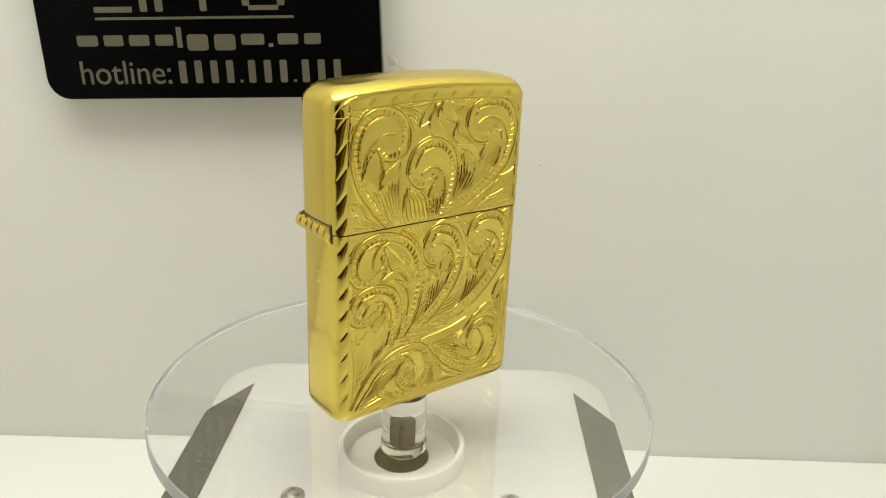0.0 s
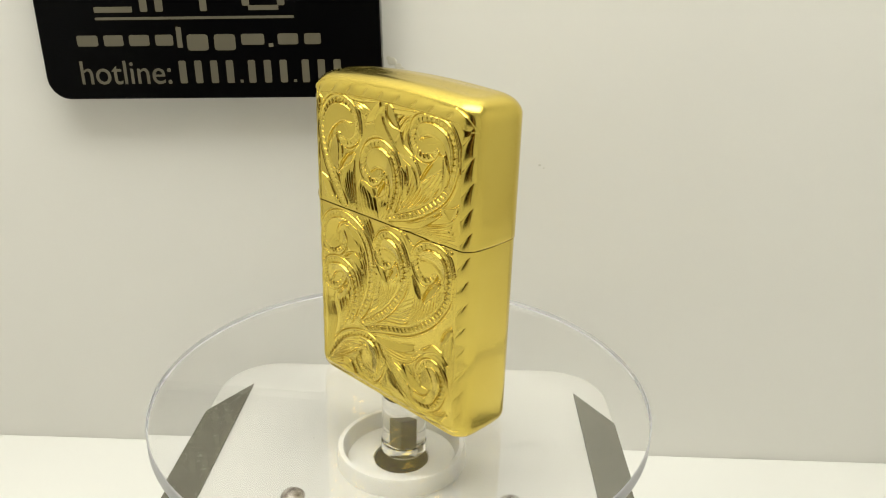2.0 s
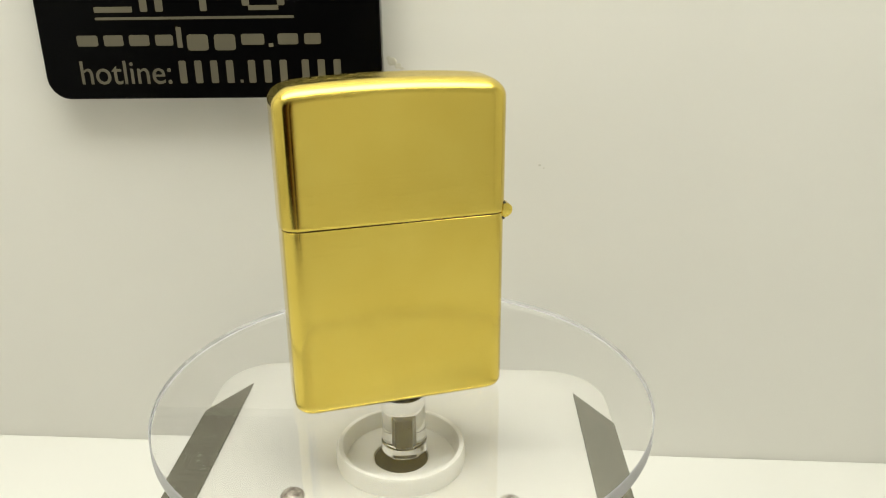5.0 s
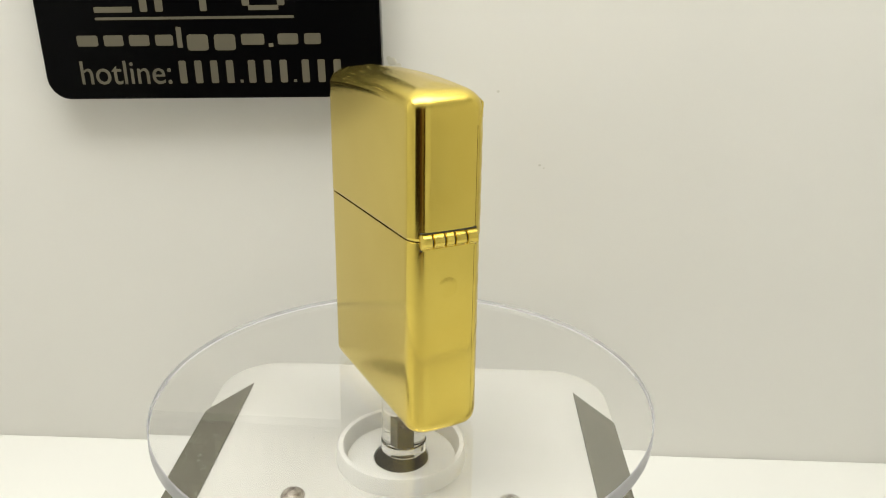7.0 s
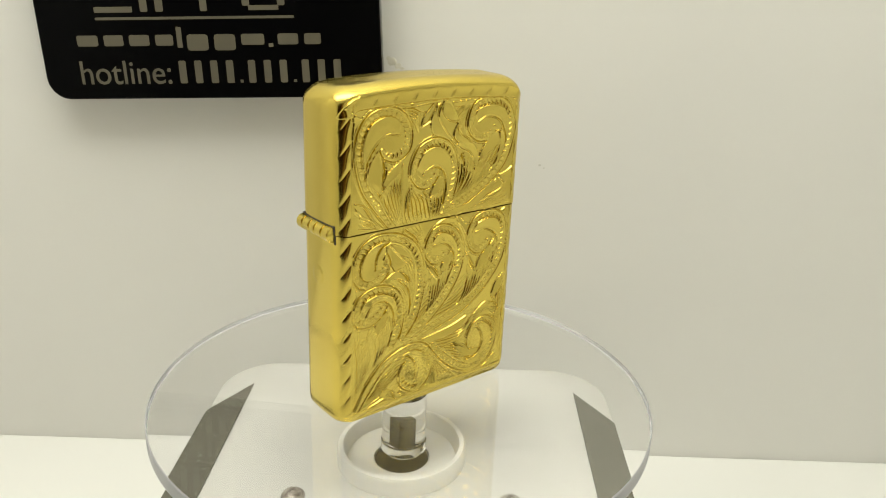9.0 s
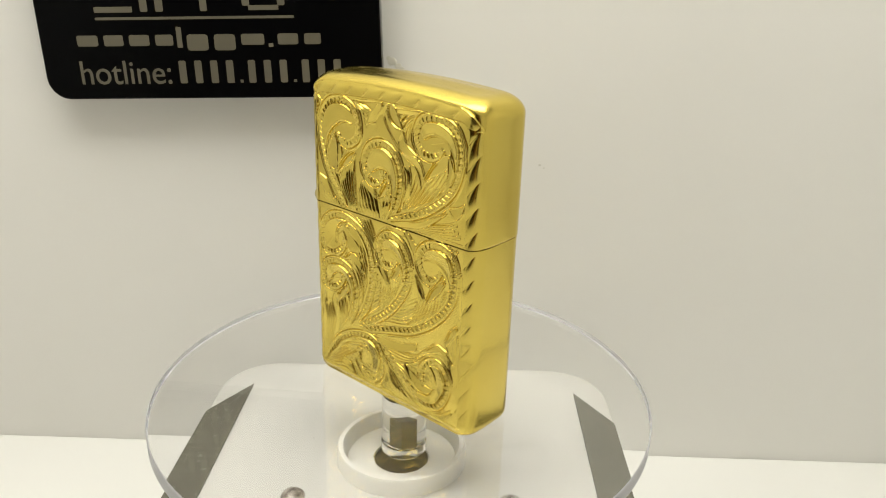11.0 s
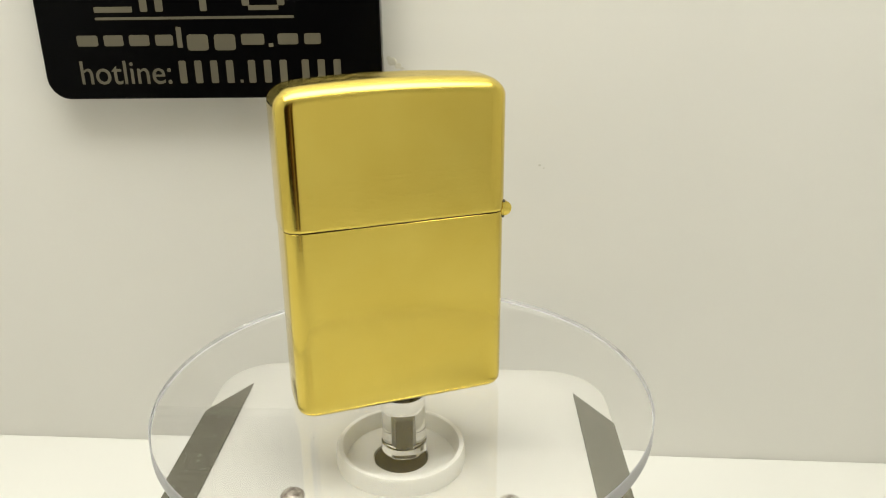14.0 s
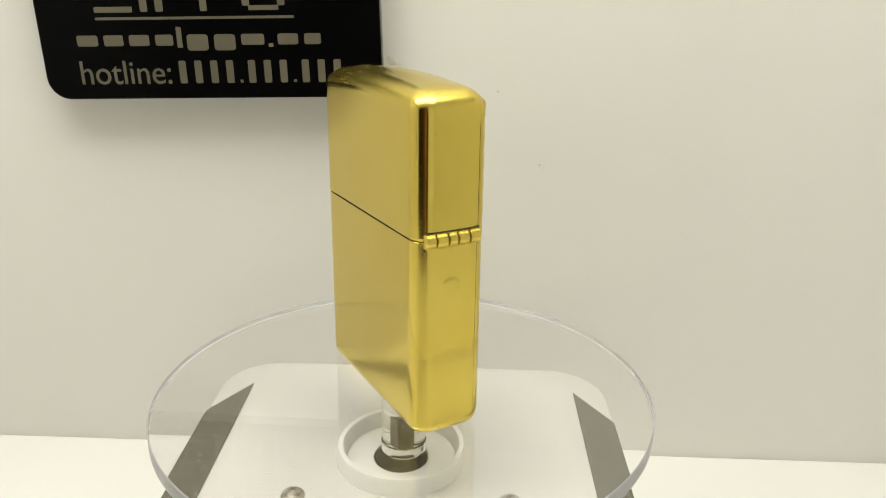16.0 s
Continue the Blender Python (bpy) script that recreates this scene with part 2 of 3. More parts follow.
tagged(part("wall_specks", bm, M_SPECK, None, "", True, TURN.copy()), "tiny grey specks on the off-white wall", "speck", "", "stuff")

# ---- the turntable's base ----
BASE_TOP = SEAM - 0.0520
base = tagged(new("turntable"), "white plastic turntable with grey solar cells and a clear acrylic platter", "turntable")
base.matrix_world = TURN.copy()
bm = bmesh.new()
loops = []
for inset, z in ((0.0012, 0.0), (0.0, 0.0012), (0.0, BASE_TOP - 0.0016), (0.0005, BASE_TOP - 0.0005), (0.0016, BASE_TOP)):
    loops.append([(x, y, z) for x, y in rounded(0.0876 - 2 * inset, 0.0745 - 2 * inset, 0.0130 - inset, 12)])
for r in (0.030, 0.0132, 0.0092):
    ring = []
    for x, y, z in loops[-1]:
        a = math.atan2(y, x)
        ring.append((r * math.cos(a), r * math.sin(a), BASE_TOP))
    loops.append(ring)
loops.append([(x, y, BASE_TOP - 0.008) for x, y, z in loops[-1]])
rings(bm, loops, cap_last=False)
sharp_smooth(part("shell", bm, M_BASE, base, "white moulded shell, toned down for the platter's shade"))
# closed dark disc that paints the shade inside the shaft's hole
part("shaft_hole_shade", lathe([(0.0052, BASE_TOP - 0.0002), (0.0052, BASE_TOP - 0.0078), (0.0, BASE_TOP - 0.0078)], 48), M_DARK, base, "dark disc for the shade in the shaft's hole", False, pose(-0.0005, 0, 0))
sharp_smooth(part("collar_ring", lathe([(0.0125, BASE_TOP - 0.0003), (0.0124, BASE_TOP + 0.0030), (0.0121, BASE_TOP + 0.0035),
                                         (0.0113, BASE_TOP + 0.0035), (0.0109, BASE_TOP + 0.0030), (0.0105, BASE_TOP + 0.0003), (0.0054, BASE_TOP + 0.00015),
                                         (0.0054, BASE_TOP - 0.0003)]), M_RING, base, "raised white ring round the shaft", False, pose(-0.0005, 0, 0)))
for s in (-1, 1):
    pts = [(s * 0.0362, 0.0255), (s * 0.0362, -0.0255), (s * 0.0434, -0.0137), (s * 0.0434, 0.0137)]
    bm = bmesh.new()
    rings(bm, [[(x, y, BASE_TOP + z) for x, y in pts] for z in (-0.0005, 0.0003)])
    part("solar_cell", bm, M_PANEL, base, "speckled grey solar cell strip")
    dome = [(0.0022 * math.cos(a), BASE_TOP + 0.0012 * math.sin(a)) for a in [radians(k * 10) for k in range(9)]]
    part("screw_cap", lathe([(0.0022, BASE_TOP - 0.0003)] + dome + [(0.0, BASE_TOP + 0.0012)], 32), M_SCREW, base, "domed grey screw cap", True,
         pose(s * 0.0197 + 0.0005, -0.0129, 0))

# dust on the base
rng = random.Random(7)
bm = bmesh.new()
for k in range(46):
    a, r = rng.uniform(0, 6.28), rng.uniform(0.0135, 0.034)
    size = rng.uniform(0.00006, 0.00015)
    bmesh.ops.create_icosphere(bm, subdivisions=1, radius=size, matrix=Matrix.LocRotScale(
        (r * math.cos(a), r * math.sin(a) * 0.95, BASE_TOP + size * 0.4), None, (1, rng.uniform(0.6, 1.6), 0.6)))
tagged(part("dust", bm, M_DARK, None, "", True, TURN.copy()), "scattered dark dust on the white base", "dust", "", "stuff")

# ---- the clear platter on its shaft ----
TILT = pose(0.00216, -0.00019, 0, 0.416, 1.264, 0)  # the platter wobbles
FOOT = -0.0345  # the lighter's foot under the seam
T1 = 0.003
R1 = 0.0459
platter = sharp_smooth(part("platter", lathe([(0.0, -T1), (R1 - 0.0010, -T1), (R1 - 0.0003, -T1), (R1, -T1 + 0.0003), (R1, -0.0002),
                                 (R1 - 0.0002, 0.0), (R1 - 0.0008, 0.0), (0.0, 0.0)], 192), M_CLEAR, base, "thick clear acrylic platter"), 30)
platter.data.materials.append(M_EDGE)
for f in platter.data.polygons:
    f.material_index = 1 if abs(f.normal.z) < 0.97 else 0
platter.visible_shadow = False
hub = sharp_smooth(part("hub", lathe([(0.0, -T1 - 0.0001), (0.0041, -T1 - 0.0001), (0.0042, -T1 - 0.0001), (0.0042, -0.0130), (0.0044, -0.0132), (0.0044, -0.0150), (0.0041, -0.0154), (0.0, -0.0154)], 48), M_CLEAR, platter, "clear acrylic hub", False, pose(0.0004, 0, 0)), 30)
hub.visible_shadow = False
part("drive_shaft", box(-0.0012, 0.0012, -0.0012, 0.0012, -0.0143, -0.0080, 0.0001), M_STEEL, platter, "square grey steel shaft", False, pose(0.0004, 0, 0, 0, 0, -13))

# ---- the lighter ----
W, W_CASE, T, R = 0.0389, 0.0386, 0.0129, 0.0028
LID = 0.0237
lighter = tagged(new("lighter"), "gold flip-top lighter with engraved scrolls, standing on the clear platter", "lighter")


def crown(x):
    return -0.0010 * (x / (W / 2)) ** 2


def flats(loop, n=8):
    """Adds points along the straight sides, close to their ends and between."""
    out = []
    for p, q in zip(loop, loop[1:] + loop[:1]):
        out.append(p)
        span = math.hypot(q[0] - p[0], q[1] - p[1])
        side = 0 if abs(q[0] - p[0]) > abs(q[1] - p[1]) else 1
        if abs(q[1 - side] - p[1 - side]) < 1e-7:
            for k in range(n + 1):
                f = 0.02 + 0.96 * k / n
                out.append((p[0] + (q[0] - p[0]) * f, p[1] + (q[1] - p[1]) * f))
    return out


def shell(levels, crowned, width):
    bm = bmesh.new()
    loops = []
    for inset, z in levels:
        w, d = width - 2 * inset, T - 0.0002 - 2 * inset
        loop = flats(rounded(w, max(d, 0.0004), max(min(R - inset * 0.35, d / 2 - 0.00005), 0.0001), 8))
        loop = [(x - math.copysign(0.00042 * (2 * y / T) ** 2, x) * min(1.0, (abs(x) / (w / 2)) ** 8), y) for x, y in loop]
        loop = [(x, max(y, -T / 2 + 0.00062)) for x, y in loop]
        loops.append([(x, y, z + (crown(x) if crowned and z > 0.012 else 0.0)) for x, y in loop])
    if crowned:  # the top closes along its middle line
        loops.append([(x, 0.0, z) for x, y, z in loops[-1]])
    rings(bm, loops, True, not crowned)
    bmesh.ops.remove_doubles(bm, verts=bm.verts, dist=1e-6)
    return bm


def densify(levels, a, b, n):
    return levels + [(a[0] + (b[0] - a[0]) * k / n, a[1] + (b[1] - a[1]) * k / n) for k in range(1, n + 1)]


TOP_R, TOP_H = 0.0036, 0.0030
levels = [(0.00005, 0.00011), (0.0, 0.00017), (0.0, 0.0006), (0.0, 0.010), (0.0, 0.0125), (0.0, LID - TOP_H - 0.0005), (0.0, LID - TOP_H)]
levels += [(TOP_R * (1 - math.cos(radians(a))), LID - TOP_H + TOP_H * math.sin(radians(a))) for a in range(6, 91, 6)]
levels = densify(levels, (TOP_R, LID), (0.0060, LID + 0.0003), 4)
lid = sharp_smooth(part("lid", shell(levels, True, W), M_BRUSHED, lighter, "brushed gold lid"), 50)
lid.data.materials.append(M_SATIN)
for f in lid.data.polygons:
    f.material_index = 1 if f.normal.z > 0.25 else 0
BOT_R = 0.0019
levels = [(BOT_R * (1 - math.cos(radians(a))), FOOT + BOT_R - BOT_R * math.sin(radians(a))) for a in range(90, -1, -15)]
levels += [(0.0, FOOT + 0.0024), (0.0, FOOT + 0.012), (0.0, -0.0009), (0.0, -0.00017), (0.00005, -0.00011)]
case = sharp_smooth(part("case", shell(levels, False, W_CASE), M_BRUSHED, lighter, "brushed gold lower case"), 30)
# insert coloured near-black so the seam's gap looks shaded
part("insert", box(-W_CASE / 2 + 0.0018, W_CASE / 2 - 0.0018, -T / 2 + 0.0012, T / 2 - 0.0010, -0.002, 0.002, 0.0006), M_DARK, lighter, "insert, coloured dark for the shade in the seam")

# hinge on the narrow side: five knuckles on a pin
for k, (a, b) in enumerate(((-0.0047, -0.00285), (-0.00265, -0.00075), (-0.00055, 0.00095), (0.00115, 0.00305), (0.00325, 0.0049))):
    r = 0.00128
    bm = lathe([(0.0, a), (r - 0.00018, a), (r, a + 0.00015), (r, b - 0.00015), (r - 0.00018, b), (0.0, b)], 28)
    bmesh.ops.rotate(bm, verts=bm.verts, matrix=Matrix.Rotation(radians(-90), 3, "X"))
    sharp_smooth(part("hinge_knuckle", bm, M_HINGE, lighter, "", False, pose(-W_CASE / 2 + 0.00010, 0.0002, 0.0001)), 40)
# pin coloured near-black to paint the shade in the knuckles' gaps
bm = lathe([(0.0, -0.0044), (0.00095, -0.0044), (0.00095, 0.0046), (0.0, 0.0046)], 20)
bmesh.ops.rotate(bm, verts=bm.verts, matrix=Matrix.Rotation(radians(-90), 3, "X"))
part("hinge_shade_pin", bm, M_DARK, lighter, "hinge pin, coloured dark for the shade between knuckles", True, pose(-W_CASE / 2 + 0.00010, 0.0002, 0.0001))


def bowed_strip(half, y0, y1, z0, z1, proud):
    """A strip let into the narrow side, that follows its bow."""
    bm = bmesh.new()
    loops = []
    for k in range(13):
        y = y0 + (y1 - y0) * k / 12
        x = -half + 0.00042 * (2 * y / T) ** 2
        loops.append([(x - proud, y, z0), (x - proud, y, z1), (x + 0.0005, y, z1), (x + 0.0005, y, z0)])
    return rings(bm, loops)


# dark strips on the side paint the slot's shade, gold leaves lie over them
for half, z0, z1 in ((W / 2, 0.00008, 0.00158), (W_CASE / 2, -0.00150, -0.00008)):
    part("hinge_slot_shade", bowed_strip(half, -0.0047, 0.0050, z0, z1, 0.00002), M_DARK, lighter, "dark strip for the shade in the hinge's slot")
    part("hinge_leaf", bowed_strip(half, -0.0045, 0.0047, z0, z1 * 0.8, 0.00006), M_HINGE, lighter)
for z, half, parent, high in ((-0.0080, W_CASE / 2, case, 0.5), (0.0068, W / 2, lid, 0.12)):
    bm = lathe([(0.0021 * k / 12, -0.00002 + 0.00015 * high * (1 - max(0.0, (k - 6) / 6) ** 2 * (3 - 2 * max(0.0, (k - 6) / 6)))) for k in range(12, -1, -1)], 40)
    bmesh.ops.rotate(bm, verts=bm.verts, matrix=Matrix.Rotation(radians(-90), 3, "Y"))
    for v in bm.verts:  # follows the bow of the side
        v.co.x += 0.00042 * (2 * (v.co.y + 0.0003) / T) ** 2
    part("weld_dimple", bm, M_BRUSHED, parent, "", True, pose(-half, 0.0003, z))


# ---- engraving, cut as relief ----
STEP = 0.07  # millimetres
gx = np.arange(-19.38, 19.381, STEP)
gz = np.arange(-34.4, 22.9, STEP)
GX, GZ = np.meshgrid(gx, gz)
FLOOR = -0.12
dots = np.random.default_rng(5)
ground = FLOOR + 0.0012 * dots.standard_normal((len(gz), 1)) + 0.0012 * dots.standard_normal(GX.shape)  # the sunk ground, drawn with level strokes


def curve_of(flat, n):
    """A smooth curve through the places (x, z, x, z, ...), cut into n even steps."""
    p = np.array(flat, float).reshape(-1, 2)
    p = np.concatenate([[2 * p[0] - p[1]], p, [2 * p[-1] - p[-2]]])
    t = np.linspace(0, 1, 24, endpoint=False)[:, None]
    out = []
    for a, b, c, d in zip(p, p[1:], p[2:], p[3:]):
        out.append(0.5 * (2 * b + (c - a) * t + (2 * a - 5 * b + 4 * c - d) * t * t + (3 * b - a - 3 * c + d) * t ** 3))
    out = np.concatenate(out + [p[-2:-1]])
    s = np.concatenate([[0], np.cumsum(np.hypot(*np.diff(out, axis=0).T))])
    at = np.linspace(0, s[-1], n)
    return np.stack([np.interp(at, s, out[:, 0]), np.interp(at, s, out[:, 1])], 1), s[-1]


def carve(x, z, high, keep=None):
    i, j = np.rint((x - gx[0]) / STEP).astype(int), np.rint((z - gz[0]) / STEP).astype(int)
    ok = (i >= 0) & (i < len(gx)) & (j >= 0) & (j < len(gz))
    if keep is not None:
        ok &= keep
    ground[j[ok], i[ok]] = np.broadcast_to(high, x.shape)[ok]


def between(a, b, shape):
    """Carves the field between two curves; shape(u, v): its height, u along and v across."""
    n = max(len(a), 2)
    wide = int(np.hypot(*(a - b).T).max() / 0.035) + 4
    u, v = np.meshgrid(np.linspace(0, 1, n), np.linspace(0, 1, wide), indexing="ij")
    x = a[:, :1] * (1 - v) + b[:, :1] * v
    z = a[:, 1:] * (1 - v) + b[:, 1:] * v
    high, keep = shape(u, v)
    carve(x, z, high, keep)


def beside(path, side, near, far, shape):
    """Carves a strip along a path, from near to far millimetres off it; shape(s, q): its height, s along in millimetres, q across from 0 to 1."""
    d = np.gradient(path, axis=0)
    d /= np.maximum(np.hypot(d[:, 0], d[:, 1]), 1e-9)[:, None]
    s = np.concatenate([[0], np.cumsum(np.hypot(*np.diff(path, axis=0).T))])
    near, far = np.broadcast_to(near, s.shape)[:, None], np.broadcast_to(far, s.shape)[:, None]
    q = np.linspace(0, 1, int(np.max(far - near) / 0.03) + 3)[None, :]
    off = (near + (far - near) * q) * side
    x, z = path[:, :1] - d[:, 1:] * off, path[:, 1:] + d[:, :1] * off
    ss, qq = np.broadcast_to(s[:, None], x.shape), np.broadcast_to(q, x.shape)
    high, keep = shape(ss, qq)
    carve(x, z, high, keep)


def hairline(path, width, high):
    beside(path, 1, -width / 2, width / 2, lambda s, q: (np.full(s.shape, high), None))


def fan(n, a, b):
    """Strokes of the graver that run side by side from a root to their tips."""
    a, b = curve_of(a, 500)[0], curve_of(b, 500)[0]
    n = max(3, round(n * 0.8))
    stops = 0.80 + 0.20 * dots.random(n + 1)
    down = (np.mean(b[:, 1] - a[:, 1]) < 0) != (a[:, 1].mean() > 0)  # the lid's strokes lean upwards

    def shape(u, v):
        k = np.clip((v * n).astype(int), 0, n - 1)
        f = v * n - k
        depth = np.clip(4 * u + 0.25, 0, 1) * np.clip((stops[k] - u) * 5 + 0.15, 0, 1)
        if down:
            f = 1 - f
        ridge = np.where(f < 0.74, f / 0.74, (1 - f) / 0.26)
        body = -0.08 + 0.20 * np.sin(np.pi * np.clip(u, 0, 1)) * np.sin(np.pi * v)
        return body + depth * (0.30 * ridge - 0.15), u < stops[k]
    between(a, b, shape)
    for edge in (a, b):
        hairline(edge, 0.16, -0.20)


def facet(low, high, a, b):
    """A leaf cut in one sloping plane from its edge a (at height low) to its edge b (at height high)."""
    a, b = curve_of(a, 500)[0], curve_of(b, 500)[0]
    between(a, b, lambda u, v: (low * (1 - v) + high * v + 0.02 * np.sin(u * 9) * v, None))
    hairline(a, 0.12, max(low, high) + 0.04)
    hairline(b, 0.12, max(low, high) + 0.02)


CURLS = []


def scroll(eye, edge, comma):
    """A scroll: its edge runs from the stem's root round the eye; a comma-shaped plate fills the curl."""
    path, total = curve_of(edge, int(sum(abs(v) for v in edge) * 4) + 900)
    d = np.gradient(path, axis=0)
    mid = path[len(path) * 3 // 4]
    dm = d[len(path) * 3 // 4]
    side = 1 if dm[0] * (eye[1] - mid[1]) - dm[1] * (eye[0] - mid[0]) > 0 else -1
    CURLS.append((eye, path, total, side, comma))
    # strokes that follow the hollow side of the stem and run out in points
    s = np.linspace(0, total, len(path))
    stem = int(len(path) * 0.50)
    bell = np.clip(np.sin(np.pi * np.clip(s / (0.56 * total), 0, 1) ** 0.9), 0, 1)[:stem]
    rising = np.median(d[:stem, 0]) * side > 0  # the wide flank of each stroke leans downwards
    reach = 4.6

    def strokes(a, q):
        wide = reach * np.interp(a, s[:stem], bell)
        k = q * wide / 0.62 + 0.25 * np.sin(a * 0.7)
        f = k - np.floor(k)
        f = f if rising else 1 - f
        ridge = np.where(f < 0.76, f / 0.76, (1 - f) / 0.24)
        run_out = np.clip(1.15 - q, 0.3, 1) * np.clip(wide / 1.5, 0, 1)
        return -0.10 + 0.10 * np.sin(np.pi * q) + run_out * (0.24 * ridge - 0.10), wide > 0.2
    beside(path[:stem], side, 1.3, 1.3 + reach * bell, strokes)
    # the floor of the eye
    start = int(len(path) * 0.52)
    hub = np.tile(np.array(eye, float), (len(path) - start, 1))
    between(path[start:], hub, lambda u, v: (FLOOR + 0.02 + 0.004 * np.sin(40 * v), None))


def finish_scroll(eye, path, total, side, comma):
    s = np.linspace(0, total, len(path))
    taper = np.clip(0.55 + s / 9.0, 0.55, 1.0) * np.clip(0.60 + (total - s) / 7.0, 0.60, 1.0)
    wide = 1.55 * taper
    # the plain flank of the stem and the comma
    stem = int(len(path) * 0.55)
    beside(path[:stem], side, 0.0, wide[:stem] * 1.12, lambda a, q: (0.09 - 0.05 * q ** 2, None))
    tail, _ = curve_of(comma, 400)
    dt = tail[-1] - tail[-12]
    dm, em = tail[210] - tail[190], np.array(eye) - tail[200]
    turned = -1 if dm[0] * em[1] - dm[1] * em[0] > 0 else 1  # the plate lies on the side away from the eye
    n = turned * np.array((-dt[1], dt[0])) / np.hypot(*dt)
    inner = path + np.stack([-np.gradient(path[:, 1]), np.gradient(path[:, 0])], 1) / np.hypot(*np.gradient(path, axis=0).T)[:, None] * side * wide[:, None] * 0.86
    i0 = int(np.argmin(np.hypot(*(inner - tail[0]).T)))
    gap = inner - tail[-1]
    aim = gap @ n / np.maximum(np.hypot(*gap.T), 1e-6)
    aim[:i0] = -2
    i1 = int(np.argmax(aim))
    if i1 - i0 > 40:
        outer = inner[i0:i1]
        pick = np.linspace(0, len(tail) - 1, len(outer)).astype(int)

        def plate_of(u, v):
            lift = np.clip((1.0 - u) / 0.30, 0, 1) ** 0.6
            return FLOOR + 0.02 + lift * (0.44 - 0.36 * v ** 1.2), None
        between(outer, tail[pick], plate_of)
    hairline(tail, 0.26, -0.20)
    beside(tail, turned, 0.10, 0.28, lambda a, q: (np.full(a.shape, 0.15), None))

    # the toothed band
    def teeth(a, q):
        p = (a / 1.08) % 1.0
        notch = q > 1.02 - 1.25 * np.where(p < 0.68, p / 0.68, (1 - p) / 0.32)
        rim_line = (q < 0.10)
        high = np.where(notch, -0.14 + 0.22 * np.clip(p - 0.15, 0, 1) * (q < 0.9), 0.09)
        return np.where(rim_line, -0.02, high), None
    beside(path, side, 0.26 * taper, wide * 0.83, teeth)
    # the double line of its outer edge
    beside(path, -side, -0.20, 0.18, lambda a, q: (0.13 - 0.24 * np.abs(q - 0.4), None))
    beside(path, -side, 0.18, 0.32, lambda a, q: (np.full(a.shape, -0.22), None))
    beside(path, -side, 0.32, 0.50, lambda a, q: (np.full(a.shape, 0.03), (a > 0.12 * total) & (a < 0.93 * total)))


# the scrolls
scroll((-9.2, 13.8),
       (-10.1, 0.3, -13, 3.9, -15, 6.8, -16.2, 10.4, -16.5, 13.6, -15.7, 16.7, -13.9, 18.8, -11.4, 19.7, -8.9, 19.4, -6.9, 18, -5.9, 15.6, -6.2, 13, -7.7, 11.6, -9.4, 11.2, -11, 11.9, -11.8, 13.2),
       (-14.6, 8.6, -14.4, 11.2, -13.2, 13.3, -11.8, 14.6, -10.1, 15.4, -8, 15.2))
scroll((-1.8, 8.2),
       (1.2, 0.6, 3.2, 3.9, 4, 7.3, 3.5, 10.6, 2.1, 12.8, -0.1, 13.9, -2.2, 13.8, -4.2, 12.7, -5.5, 10.5, -5.7, 8.2, -4.5, 6.5, -2.8, 5.9, -1.2, 6.5, -0.3, 7.7),
       (1, 2.6, 1.6, 5.2, 1.3, 7.6, 0.2, 8.9, -1.2, 9.2, -2.5, 8.6, -3.2, 8))
scroll((9.5, 15.1),
       (1.5, 0.8, 6.6, 2.3, 11.1, 4.8, 14.6, 7.9, 16.3, 11.8, 16.5, 15.4, 15.2, 18.3, 12.9, 19.7, 10.3, 20, 7.8, 19.4, 6.5, 17.9, 6, 15.3, 7.2, 13.4, 9, 12.6, 11.1, 13, 12.5, 14.6),
       (14, 9.1, 14.8, 12, 14.2, 14.4, 13, 15.9, 10.9, 16.6, 9.4, 16.3, 8.3, 15.6))
scroll((-13.1, -5.7),
       (-6.9, -20.9, -4.1, -17.2, -2.7, -12.8, -2.6, -8.6, -3.6, -5, -5.8, -2.4, -8.9, -1, -12.2, -0.8, -14.9, -2, -16.5, -4.3, -16.6, -7.4, -15.3, -9.2, -12.8, -9.5, -10.6, -8.1, -9.8, -5.9, -10.5, -4.2),
       (-9.6, -2.3, -11.3, -3, -12.3, -4.6, -12.5, -6.7))
scroll((-13.2, -13.9),
       (-8.9, -21.7, -7.2, -18.5, -6.8, -14.7, -7.9, -11.5, -10.4, -9.9, -13.3, -9.8, -15.7, -11, -16.7, -13.2, -16.4, -15.4, -14.6, -16.3, -12.4, -15.9, -10.8, -14.4, -10.2, -13.3),
       (-8.4, -17.7, -9, -14.5, -10.6, -12.6, -12.4, -12.6, -13.5, -13.5, -14.2, -14.8))
scroll((0.7, -5.8),
       (-6.2, -21.7, -1.2, -18.6, 2.6, -15.1, 5.5, -10.6, 6, -6.4, 4.9, -3.4, 3.2, -1.8, 0.9, -1.2, -1, -2.1, -2.2, -4.4, -1.9, -6.6, -0.5, -7.9, 1.4, -7.8, 2.9, -6.3),
       (4.4, -9.3, 3.9, -6.7, 2.6, -5.1, 1, -4.6, -0.6, -4.9))
scroll((10.2, -5),
       (-5.7, -22.4, 0.6, -20.3, 6.5, -18.4, 11.7, -14.9, 15.3, -10.4, 16.2, -6.2, 15.7, -2.7, 14, -0.8, 11.6, -0.3, 9.1, -0.9, 7.4, -2.8, 7.2, -5.3, 8.4, -7.3, 10.1, -7.9, 11.7, -7.1, 12.8, -5.5),
       (14.8, -9.7, 14.6, -6.9, 13.5, -4.9, 11.6, -3.8, 10.1, -3.7, 8.9, -4.1))
